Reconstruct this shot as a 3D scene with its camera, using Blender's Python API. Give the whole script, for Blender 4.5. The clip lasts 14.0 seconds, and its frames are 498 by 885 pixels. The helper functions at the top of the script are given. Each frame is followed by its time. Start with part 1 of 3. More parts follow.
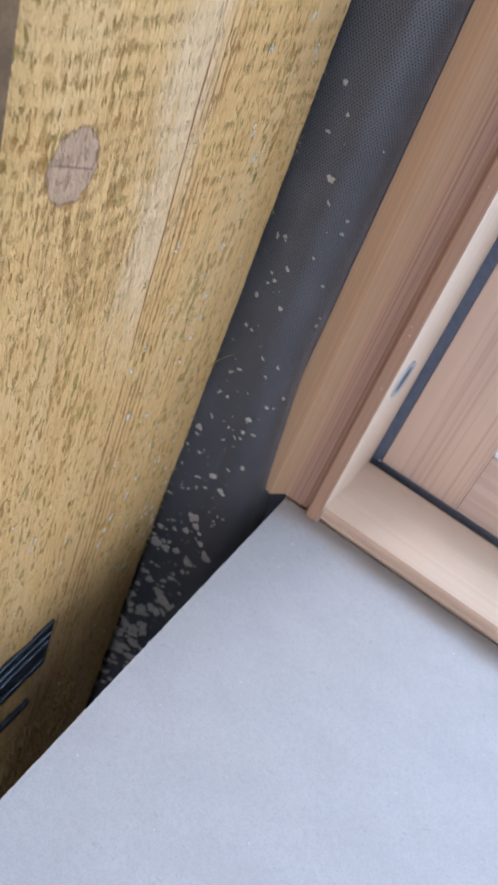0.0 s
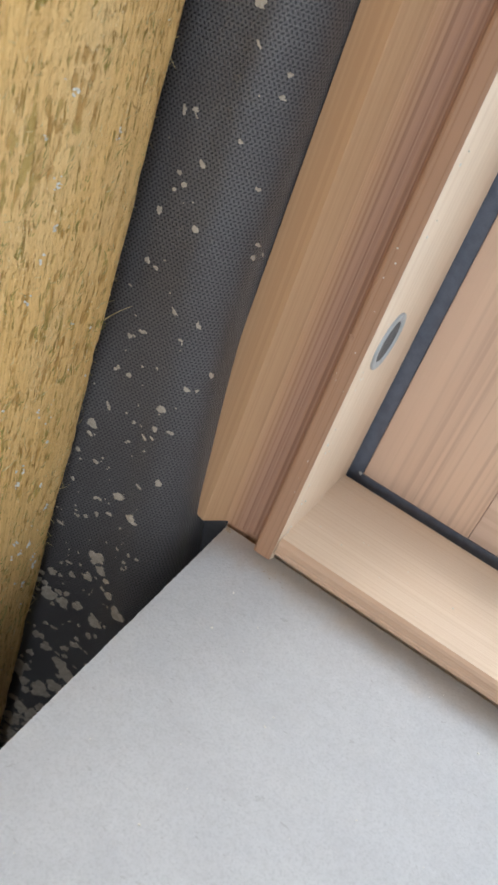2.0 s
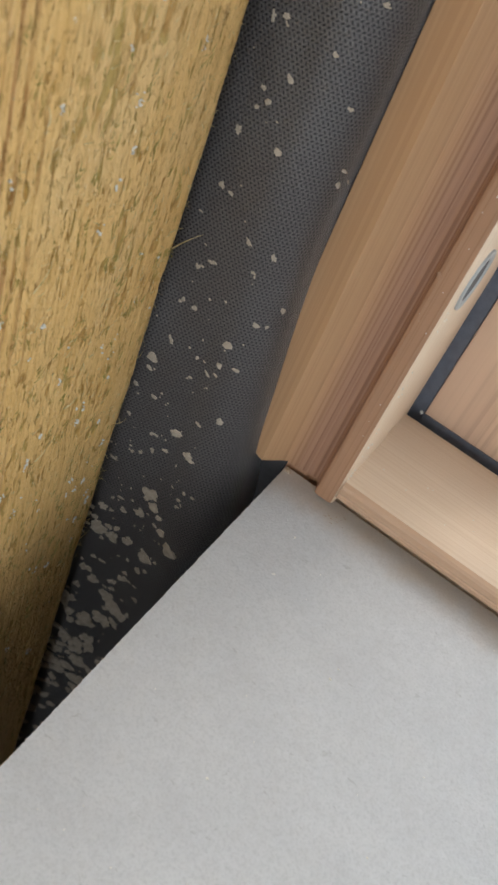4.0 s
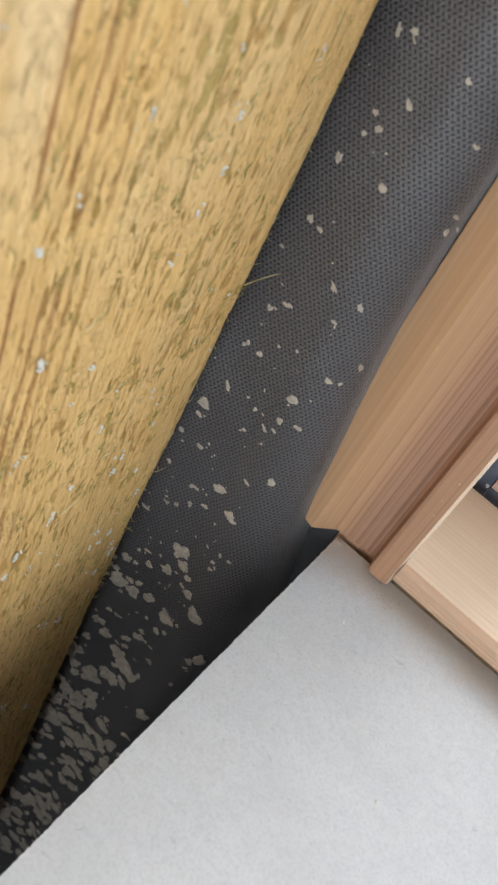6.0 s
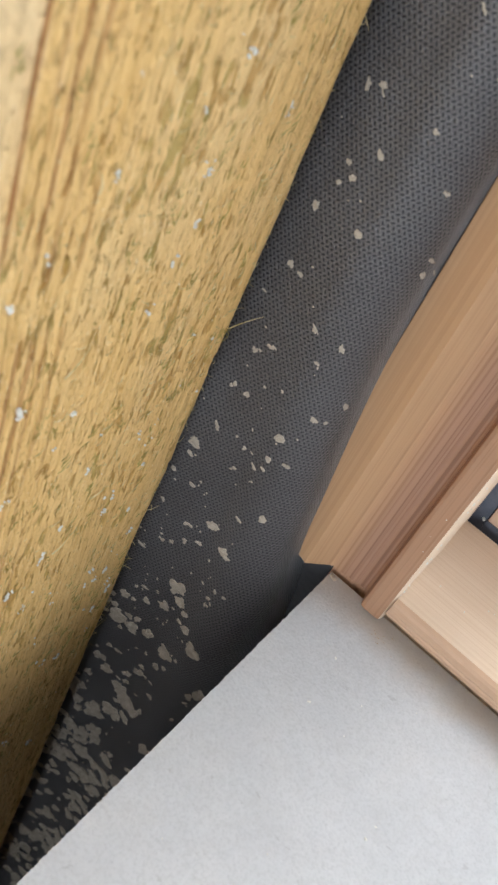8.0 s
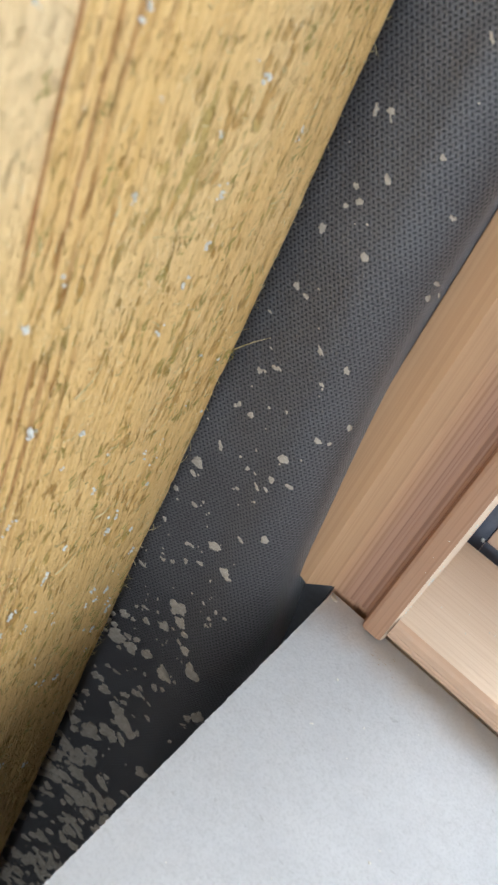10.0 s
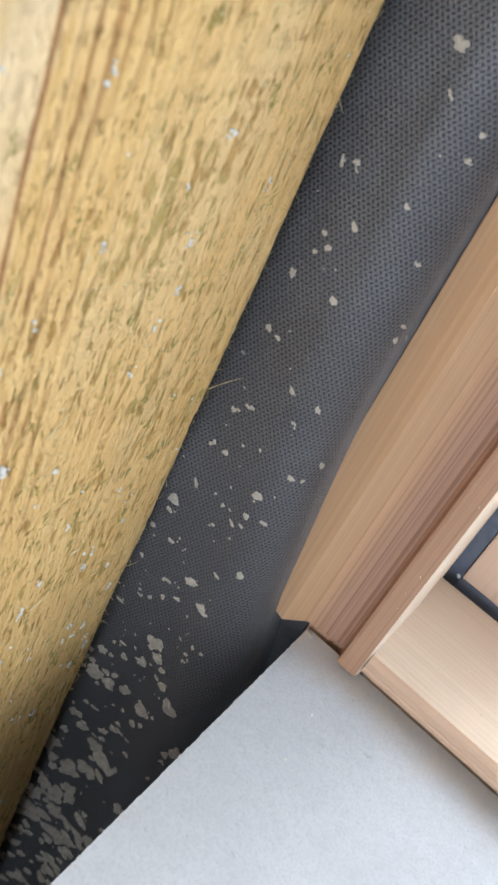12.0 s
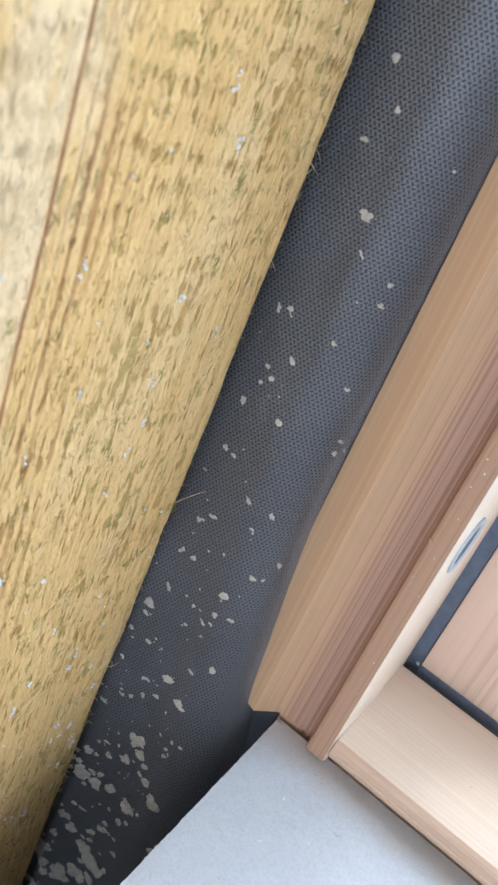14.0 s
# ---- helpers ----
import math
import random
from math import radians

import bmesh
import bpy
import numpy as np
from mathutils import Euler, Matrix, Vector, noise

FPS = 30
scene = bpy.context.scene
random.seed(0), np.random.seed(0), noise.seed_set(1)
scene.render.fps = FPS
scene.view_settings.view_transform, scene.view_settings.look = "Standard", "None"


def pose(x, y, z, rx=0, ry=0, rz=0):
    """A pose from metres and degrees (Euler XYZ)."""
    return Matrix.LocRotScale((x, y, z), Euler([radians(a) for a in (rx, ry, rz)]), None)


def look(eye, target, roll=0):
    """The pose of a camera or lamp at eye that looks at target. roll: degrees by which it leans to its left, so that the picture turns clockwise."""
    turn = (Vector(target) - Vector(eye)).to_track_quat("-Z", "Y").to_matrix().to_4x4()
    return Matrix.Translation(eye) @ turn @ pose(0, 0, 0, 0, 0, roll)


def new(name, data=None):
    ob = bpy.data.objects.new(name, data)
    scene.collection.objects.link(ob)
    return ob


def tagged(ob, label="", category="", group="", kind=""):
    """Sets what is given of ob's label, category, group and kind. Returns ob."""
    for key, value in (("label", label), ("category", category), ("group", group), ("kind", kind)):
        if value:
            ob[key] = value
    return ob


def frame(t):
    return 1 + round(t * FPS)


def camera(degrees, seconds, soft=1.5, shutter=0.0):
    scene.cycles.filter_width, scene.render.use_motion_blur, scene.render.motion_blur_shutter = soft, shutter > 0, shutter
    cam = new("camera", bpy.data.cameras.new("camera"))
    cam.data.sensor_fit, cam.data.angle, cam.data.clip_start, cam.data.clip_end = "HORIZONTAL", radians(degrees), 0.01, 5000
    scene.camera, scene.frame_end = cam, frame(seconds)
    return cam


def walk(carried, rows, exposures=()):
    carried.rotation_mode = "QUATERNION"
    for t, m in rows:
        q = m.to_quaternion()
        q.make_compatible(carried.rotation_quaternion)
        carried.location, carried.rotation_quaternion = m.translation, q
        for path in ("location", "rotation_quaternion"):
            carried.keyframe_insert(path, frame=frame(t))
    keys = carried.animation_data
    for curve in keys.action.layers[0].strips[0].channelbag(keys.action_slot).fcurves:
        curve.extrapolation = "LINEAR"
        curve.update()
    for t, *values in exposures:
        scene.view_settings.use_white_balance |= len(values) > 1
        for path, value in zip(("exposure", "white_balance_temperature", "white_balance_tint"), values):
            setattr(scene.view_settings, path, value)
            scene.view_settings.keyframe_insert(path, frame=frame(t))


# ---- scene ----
cam = camera(32.289, 14.0, soft=2.5, shutter=0.2)
cam.data.dof.use_dof, cam.data.dof.focus_distance, cam.data.dof.aperture_fstop = True, 0.30, 36.0
PATH = [
    (0, 0.06193, -0.39975, 0.35852, 48.520, -18.123, 32.619),
    (0.5, 0.07110, -0.35494, 0.30917, 49.702, -17.892, 31.936),
    (1, 0.08473, -0.27911, 0.27127, 51.553, -14.513, 30.562),
    (1.5, 0.07008, -0.26499, 0.25457, 52.282, -17.115, 29.070),
    (2, 0.05807, -0.27186, 0.25276, 51.918, -17.475, 31.166),
    (2.5, 0.04671, -0.26491, 0.24228, 49.791, -17.887, 31.854),
    (3, 0.05528, -0.25612, 0.23443, 46.127, -17.498, 31.130),
    (3.5, 0.06474, -0.25110, 0.23093, 45.325, -16.836, 31.421),
    (4, 0.03194, -0.26473, 0.24352, 45.548, -18.157, 33.098),
    (6.5, 0.00214, -0.23099, 0.21831, 45.224, -21.974, 38.340),
    (7, 0.00466, -0.22769, 0.21838, 45.061, -21.130, 39.076),
    (7.5, 0.01167, -0.23513, 0.23419, 45.358, -20.481, 38.466),
    (8, 0.00960, -0.23436, 0.23063, 47.003, -20.276, 38.531),
    (10.5, 0.00621, -0.23768, 0.22890, 48.537, -21.194, 38.098),
    (11, 0.00638, -0.23558, 0.22697, 48.804, -21.455, 37.886),
    (11.5, 0.00791, -0.24629, 0.23772, 48.960, -21.532, 38.121),
    (12, 0.01110, -0.23804, 0.23577, 50.835, -21.449, 37.805),
    (12.3, 0.02873, -0.26275, 0.26389, 58.443, -21.152, 35.703),
    (12.5, 0.02986, -0.26433, 0.26569, 58.929, -21.133, 35.569),
    (13, 0.02297, -0.25701, 0.25923, 59.058, -21.330, 34.411),
    (13.5, 0.02343, -0.25505, 0.25764, 59.317, -20.992, 34.211),
    (14, 0.02796, -0.26324, 0.26055, 58.798, -20.022, 35.151),
]
# seconds, stops, kelvin, tint of the camera's own automatic exposure
EXPOSE = [(0.0, -0.80, 5420, 18), (0.5, -0.72, 5650, 16), (1.0, -0.52, 5800, 14), (1.5, -0.80, 5850, 15), (2.0, -0.70, 6150, 12), (2.5, -0.55, 6150, 12),
          (3.0, -0.72, 6150, 11), (3.5, -0.92, 6250, 11), (4.0, -0.92, 6450, 11), (6.5, -0.42, 6200, 11), (7.5, -0.42, 6200, 11), (8.0, -0.43, 6200, 12),
          (10.5, -0.33, 5900, 10), (12.0, -0.27, 5740, 10), (12.5, -0.21, 5420, 10), (14.0, -0.21, 5340, 10)]
walk(cam, [(r[0], pose(*r[1:])) for r in PATH], EXPOSE)

# ---- light: an overcast day outside the window ----
world = bpy.data.worlds.new("sky")
scene.world = world
world.use_nodes = True
wn = world.node_tree.nodes
sky = wn.new("ShaderNodeTexSky")
sky.sky_type = "NISHITA"
sky.sun_disc = False
sky.sun_elevation, sky.sun_rotation = radians(42), radians(20)
wn["Background"].inputs[1].default_value = 0.1
world.node_tree.links.new(sky.outputs[0], wn["Background"].inputs[0])

sun = new("sun", bpy.data.lights.new("sun", "SUN"))
sun.data.energy, sun.data.angle, sun.data.color = 0.8, radians(15), (1, 0.95, 0.88)
sun.matrix_world = look((1.0, 2.6, 2.6), (0, 0, 0))

WINDOW_LIGHT, ROOM_LIGHT = 10.0, 58.0
day = new("window_daylight", bpy.data.lights.new("window_daylight", "AREA"))
day.data.shape, day.data.size, day.data.size_y = "RECTANGLE", 1.06, 1.05
day.data.energy, day.data.color = WINDOW_LIGHT, (0.84, 0.93, 1.0)
day.matrix_world = look((0.575, 0.150, 0.53), (0.575, -1.0, 0.53))


# unseen window assumed behind the camera, added to light the faces towards the room
side = new("unseen_window_fill", bpy.data.lights.new("unseen_window_fill", "AREA"))
side.data.shape, side.data.size, side.data.size_y = "RECTANGLE", 2.0, 1.2
side.data.energy, side.data.color = ROOM_LIGHT, (0.88, 0.95, 1.0)
side.matrix_world = look((0.70, -2.66, 0.62), (0.70, 0.0, 0.62))

# ---- materials ----
class Mat:
    """A node material with short calls."""

    def __init__(self, name, rough=0.6, metal=0.0, spec=0.5):
        self.m = bpy.data.materials.new(name)
        self.m.use_nodes = True
        self.t = self.m.node_tree
        self.b = self.t.nodes["Principled BSDF"]
        self.b.inputs["Roughness"].default_value = rough
        self.b.inputs["Metallic"].default_value = metal
        self.b.inputs["Specular IOR Level"].default_value = spec

    def put(self, sock, v):
        if isinstance(v, bpy.types.NodeSocket):
            self.t.links.new(v, sock)
        else:
            sock.default_value = v

    def coord(self, kind="Object", scale=(1, 1, 1)):
        c = self.t.nodes.new("ShaderNodeTexCoord").outputs[kind]
        n = self.t.nodes.new("ShaderNodeMapping")
        n.inputs["Scale"].default_value = scale
        self.t.links.new(c, n.inputs["Vector"])
        return n.outputs[0]

    def noise(self, vec, scale=1.0, detail=3.0, rough=0.55, dist=0.0):
        n = self.t.nodes.new("ShaderNodeTexNoise")
        self.put(n.inputs["Vector"], vec)
        n.inputs["Scale"].default_value, n.inputs["Detail"].default_value = scale, detail
        n.inputs["Roughness"].default_value, n.inputs["Distortion"].default_value = rough, dist
        return n.outputs["Fac"]

    def math(self, op, a, b=0.0, c=0.0):
        n = self.t.nodes.new("ShaderNodeMath")
        n.operation = op
        for s, v in zip(n.inputs, (a, b, c)):
            self.put(s, v)
        return n.outputs[0]

    def remap(self, v, a, b, c=0.0, d=1.0):
        n = self.t.nodes.new("ShaderNodeMapRange")
        n.interpolation_type = "SMOOTHSTEP"
        for s, q in zip(n.inputs, (v, a, b, c, d)):
            self.put(s, q)
        return n.outputs[0]

    def mix(self, f, a, b):
        n = self.t.nodes.new("ShaderNodeMix")
        n.data_type = "RGBA"
        self.put(n.inputs[0], f)
        for s, v in ((n.inputs[6], a), (n.inputs[7], b)):
            self.put(s, v if isinstance(v, bpy.types.NodeSocket) else (*v, 1.0))
        return n.outputs[2]

    def split(self, vec):
        n = self.t.nodes.new("ShaderNodeSeparateXYZ")
        self.t.links.new(vec, n.inputs[0])
        return n.outputs

    def colour(self, v):
        self.put(self.b.inputs["Base Color"], v if isinstance(v, bpy.types.NodeSocket) else (*v, 1.0))

    def rough(self, v):
        self.put(self.b.inputs["Roughness"], v)

    def bump(self, h, dist=0.001, strength=1.0):
        n = self.t.nodes.new("ShaderNodeBump")
        n.inputs["Strength"].default_value, n.inputs["Distance"].default_value = strength, dist
        self.put(n.inputs["Height"], h)
        self.t.links.new(n.outputs[0], self.b.inputs["Normal"])


def pine(name, axis, light=(0.68, 0.46, 0.29), dark=(0.46, 0.25, 0.14), ring=1.0, rough=0.52, heart=None, calm=None):
    """Clear-lacquered pine whose grain runs along one axis."""
    m = Mat(name, rough, 0.0, 0.22)
    across, along = 130.0 * ring, 2.2
    sc = [across] * 3
    sc[axis] = along
    v = m.coord("Object", sc)
    rings = m.noise(v, 1.0, 2.0, 0.45, 0.25)
    fine = m.noise(m.coord("Object", [s * (7 if i != axis else 9) for i, s in enumerate(sc)]), 1.0, 2.0)
    broad = m.noise(m.coord("Object", [s * 0.22 for s in sc]), 1.0, 1.0)
    late = m.remap(rings, 0.46, 0.62)
    if calm:
        late = m.math("MULTIPLY", late, m.remap(m.split(m.coord("Object"))[0], calm[0], calm[1], 0.12, 1.0))
    c = m.mix(m.remap(broad, 0.42, 0.66), light, [0.62 * a + 0.38 * b for a, b in zip(light, dark)])
    c = m.mix(m.math("MULTIPLY", late, 0.75), c, dark)
    c = m.mix(m.math("MULTIPLY", m.remap(fine, 0.52, 0.75), 0.22), c, dark)
    if heart:
        a, b, h_light, h_dark = heart
        x = m.math("ADD", m.split(m.coord("Object"))[0], m.math("MULTIPLY", m.math("SUBTRACT", broad, 0.5), 0.006))
        h = m.mix(m.math("MULTIPLY", m.remap(rings, 0.42, 0.64), 0.85), h_light, h_dark)
        c = m.mix(m.remap(x, a, b), c, h)
    m.colour(c)
    m.rough(m.remap(fine, 0.3, 0.8, rough - 0.06, rough + 0.12))
    m.bump(m.math("ADD", m.math("MULTIPLY", fine, 0.5), m.math("MULTIPLY", rings, 0.5)), 0.0006, 0.35)
    return m.m


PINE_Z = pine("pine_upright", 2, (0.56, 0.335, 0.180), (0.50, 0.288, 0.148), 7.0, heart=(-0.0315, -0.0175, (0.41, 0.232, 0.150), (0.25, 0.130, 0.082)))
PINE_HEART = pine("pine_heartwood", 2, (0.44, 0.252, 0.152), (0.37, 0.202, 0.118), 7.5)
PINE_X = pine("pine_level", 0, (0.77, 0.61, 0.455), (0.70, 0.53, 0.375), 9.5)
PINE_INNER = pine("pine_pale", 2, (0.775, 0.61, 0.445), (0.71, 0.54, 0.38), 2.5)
PINE_SASH = pine("pine_sash", 2, (0.68, 0.465, 0.32), (0.53, 0.345, 0.24), 2.8, calm=(0.008, 0.030))
PINE_RAIL = pine("pine_rail", 0, (0.68, 0.49, 0.36), (0.58, 0.395, 0.28), 2.0)
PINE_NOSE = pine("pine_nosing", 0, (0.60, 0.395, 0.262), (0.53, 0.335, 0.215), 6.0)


def sawn_timber():
    """Rough-sawn pressure-treated softwood; grain along z, seen on the side face."""
    m = Mat("rough_sawn_timber", 0.78, 0.0, 0.3)
    xyz = m.split(m.coord("Object"))
    spot = m.noise(m.coord("Object", (190, 190, 95)), 1.0, 3.0, 0.6, 1.2)
    broad = m.noise(m.coord("Object", (22, 22, 9)), 1.0, 3.0)
    patch = m.noise(m.coord("Object", (75, 75, 60)), 1.0, 3.0)
    ridge = m.noise(m.coord("Object", (820, 820, 34)), 1.0, 2.0, 0.5, 0.3)
    tear = m.noise(m.coord("Object", (620, 620, 125)), 1.0, 3.0, 0.6, 0.7)
    stipple = m.noise(m.coord("Object", (1700, 1700, 480)), 1.0, 2.0, 0.6, 0.5)
    glint = m.noise(m.coord("Object", (2100, 2100, 800)), 1.0, 1.0)
    # saw kerfs run across the grain, strongest high up
    wave = m.math("ADD", m.math("MULTIPLY", xyz[2], math.tau / 0.0073), m.math("ADD", m.math("MULTIPLY", xyz[1], 40.0), m.math("MULTIPLY", broad, 10.0)))
    kerf = m.math("MULTIPLY", m.math("SINE", wave), m.remap(xyz[2], 0.16, 0.23, 0.015, 0.042))
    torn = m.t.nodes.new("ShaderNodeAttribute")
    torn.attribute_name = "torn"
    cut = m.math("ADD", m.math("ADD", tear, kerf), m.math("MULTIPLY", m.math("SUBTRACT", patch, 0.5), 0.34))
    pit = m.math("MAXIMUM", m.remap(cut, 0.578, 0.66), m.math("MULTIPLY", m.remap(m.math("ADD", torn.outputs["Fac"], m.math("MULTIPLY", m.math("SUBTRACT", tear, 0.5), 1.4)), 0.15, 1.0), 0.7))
    nick = m.remap(m.math("ADD", stipple, m.math("MULTIPLY", kerf, 0.7)), 0.57, 0.68)
    blot = m.math("MULTIPLY", m.remap(spot, 0.58, 0.68), m.remap(broad, 0.36, 0.56))
    c = m.mix(m.remap(ridge, 0.36, 0.68), (0.83, 0.53, 0.20), (0.72, 0.43, 0.142))
    c = m.mix(m.math("MULTIPLY", m.remap(broad, 0.42, 0.70), 0.50), c, (0.83, 0.58, 0.275))
    # torn pits: olive and brown wood, darkened to stand in for shade too
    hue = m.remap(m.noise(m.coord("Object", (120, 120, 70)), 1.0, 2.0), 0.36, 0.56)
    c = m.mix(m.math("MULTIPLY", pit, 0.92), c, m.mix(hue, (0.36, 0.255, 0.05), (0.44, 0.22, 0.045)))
    c = m.mix(m.math("MULTIPLY", nick, 0.36), c, (0.42, 0.24, 0.055))
    c = m.mix(m.math("MULTIPLY", blot, 0.12), c, (0.32, 0.26, 0.065))
    # pale specks put glints of light into the colour
    c = m.mix(m.math("MULTIPLY", m.remap(glint, 0.66, 0.72), m.remap(patch, 0.40, 0.60, 0.15, 0.75)), c, (0.93, 0.80, 0.50))
    pale = m.math("MULTIPLY", m.remap(m.math("ABSOLUTE", m.math("ADD", xyz[1], 0.150)), 0.007, 0.026, 1.0, 0.0), m.remap(xyz[2], 0.12, 0.20))
    pale = m.math("MULTIPLY", pale, m.remap(m.noise(m.coord("Object", (90, 90, 22)), 1.0, 3.0), 0.34, 0.56))
    c = m.mix(m.math("MULTIPLY", pale, 0.66), c, (0.92, 0.69, 0.41))
    # resin streaks along the pith side
    wob = m.math("MULTIPLY", m.math("SUBTRACT", m.noise(m.coord("Object", (0, 0, 14)), 1.0, 2.0), 0.5), 0.004)
    for y0, w, k in ((-0.1397, 0.0007, 0.9), (-0.1306, 0.0007, 0.7), (-0.1262, 0.0009, 0.65), (-0.1225, 0.0006, 0.5), (-0.1180, 0.0008, 0.4), (-0.1125, 0.0006, 0.35), (-0.1345, 0.0004, 0.4)):
        d = m.math("ABSOLUTE", m.math("SUBTRACT", m.math("ADD", xyz[1], wob), y0))
        f = m.math("MULTIPLY", m.remap(d, w * 0.4, w * 1.5, k, 0.0), m.remap(m.noise(m.coord("Object", (40, 40, 28)), 1.0, 2.0), 0.35, 0.55))
        c = m.mix(f, c, (0.34, 0.13, 0.035))
    # brown stain round the upper knot
    sy, sz = m.math("ADD", xyz[1], 0.182), m.math("MULTIPLY", m.math("SUBTRACT", xyz[2], 0.212), 0.8)
    sd = m.math("SQRT", m.math("ADD", m.math("MULTIPLY", sy, sy), m.math("MULTIPLY", sz, sz)))
    c = m.mix(m.math("MULTIPLY", m.remap(sd, 0.012, 0.055, 0.6, 0.0), m.remap(spot, 0.42, 0.60)), c, (0.42, 0.24, 0.075))
    # two knots
    for ky, kz, r in ((-0.2065, 0.2426, 0.0113), (-0.160, 0.520, 0.014)):
        dy = m.math("MULTIPLY", m.math("SUBTRACT", xyz[1], ky), 1.0)
        dz = m.math("MULTIPLY", m.math("SUBTRACT", xyz[2], kz), 0.92)
        d = m.math("SQRT", m.math("ADD", m.math("MULTIPLY", dy, dy), m.math("MULTIPLY", dz, dz)))
        d = m.math("ADD", d, m.math("MULTIPLY", m.math("SUBTRACT", spot, 0.5), 0.003))
        c = m.mix(m.remap(d, r * 0.93, r * 1.03, 0.85, 0.0), c, (0.55, 0.37, 0.245))
        c = m.mix(m.remap(m.math("ABSOLUTE", m.math("SUBTRACT", d, r)), 0.0002, 0.0008, 0.5, 0.0), c, (0.20, 0.11, 0.06))
        chk = m.remap(m.math("ABSOLUTE", m.math("ADD", dz, m.math("MULTIPLY", dy, 0.25))), 0.0002, 0.0006, 0.5, 0.0)
        c = m.mix(m.math("MULTIPLY", chk, m.remap(d, r * 0.8, r, 1.0, 0.0)), c, (0.16, 0.09, 0.06))
    m.colour(c)
    h = m.math("SUBTRACT", m.math("ADD", m.math("MULTIPLY", glint, 0.35), m.math("MULTIPLY", ridge, -0.45)), m.math("ADD", m.math("MULTIPLY", pit, 0.45), m.math("MULTIPLY", nick, 0.35)))
    m.bump(h, 0.0019, 0.9)
    return m.m


def felt_cloth():
    """Dark spun-bonded underlay with a staggered pattern of pressed dashes."""
    m = Mat("spunbonded_underlay", 0.40, 0.0, 0.68)
    uv = m.split(m.coord("UV"))
    pu, pv = 0.00165, 0.00130
    v = m.math("DIVIDE", uv[1], pv)
    row = m.math("FLOOR", v)
    odd = m.math("FLOORED_MODULO", row, 2.0)
    u = m.math("ADD", m.math("DIVIDE", uv[0], pu), m.math("MULTIPLY", odd, 0.5))
    col = m.math("FLOOR", u)
    fu = m.math("SUBTRACT", m.math("SUBTRACT", u, col), 0.5)
    fv = m.math("MULTIPLY", m.math("SUBTRACT", m.math("SUBTRACT", v, row), 0.5), pv / pu)
    turn = m.math("SUBTRACT", m.math("MULTIPLY", odd, 1.5), 0.45)
    ca, sa = m.math("COSINE", turn), m.math("SINE", turn)
    a = m.math("SUBTRACT", m.math("MULTIPLY", fu, ca), m.math("MULTIPLY", fv, sa))
    b = m.math("ADD", m.math("MULTIPLY", fu, sa), m.math("MULTIPLY", fv, ca))
    a, b = m.math("DIVIDE", a, 0.20), m.math("DIVIDE", b, 0.37)
    d = m.math("SQRT", m.math("ADD", m.math("MULTIPLY", a, a), m.math("MULTIPLY", b, b)))
    dot = m.remap(d, 0.75, 1.25, 1.0, 0.0)
    fibre = m.noise(m.coord("UV", (2600, 1500, 1)), 1.0, 3.0, 0.6, 0.6)
    cloud = m.noise(m.coord("UV", (60, 45, 1)), 1.0, 3.0)
    c = m.mix(m.remap(fibre, 0.35, 0.7), (0.056, 0.050, 0.0495), (0.138, 0.125, 0.122))
    c = m.mix(m.math("MULTIPLY", m.remap(cloud, 0.4, 0.7), 0.35), c, (0.115, 0.111, 0.111))
    c = m.mix(m.math("MULTIPLY", dot, 0.97), c, (0.010, 0.0095, 0.011))
    m.colour(c)
    m.rough(m.remap(dot, 0.0, 1.0, 0.38, 0.5))
    m.b.inputs["Sheen Weight"].default_value, m.b.inputs["Sheen Roughness"].default_value = 0.38, 0.28
    m.bump(m.math("SUBTRACT", m.math("MULTIPLY", fibre, 0.35), m.math("MULTIPLY", dot, 0.6)), 0.0007, 0.5)
    return m.m


def board_paper():
    """Pale grey face paper of a plasterboard."""
    m = Mat("plasterboard_paper", 0.85, 0.0, 0.25)
    felt = m.noise(m.coord("Object", (900, 900, 900)), 1.0, 4.0, 0.65)
    cloud = m.noise(m.coord("Object", (28, 40, 28)), 1.0, 4.0, 0.6)
    mark = m.noise(m.coord("Object", (210, 330, 210)), 1.0, 3.0, 0.6, 0.5)
    c = m.mix(m.remap(cloud, 0.35, 0.7), (0.56, 0.56, 0.555), (0.53, 0.53, 0.528))
    c = m.mix(m.math("MULTIPLY", m.remap(felt, 0.42, 0.72), 0.5), c, (0.42, 0.42, 0.418))
    pulp = m.noise(m.coord("Object", (330, 330, 330)), 1.0, 3.0, 0.7)
    c = m.mix(m.math("MULTIPLY", m.remap(pulp, 0.45, 0.70), 0.26), c, (0.43, 0.428, 0.42))
    c = m.mix(m.math("MULTIPLY", m.remap(pulp, 0.42, 0.28), 0.24), c, (0.64, 0.64, 0.635))
    c = m.mix(m.math("MULTIPLY", m.remap(mark, 0.66, 0.74), 0.45), c, (0.36, 0.355, 0.34))
    # tan bounce and shade from the sill, put into the paper's colour along the joint
    y = m.math("ADD", m.split(m.coord("Object"))[1], m.math("MULTIPLY", m.math("SUBTRACT", m.noise(m.coord("Object", (70, 70, 70)), 1.0, 4.0), 0.5), 0.030))
    c = m.mix(m.remap(y, -0.022, 0.002, 0.0, 0.55), c, (0.50, 0.40, 0.30))
    m.colour(c)
    m.bump(m.math("ADD", felt, m.math("MULTIPLY", mark, 0.5)), 0.0004, 0.5)
    return m.m


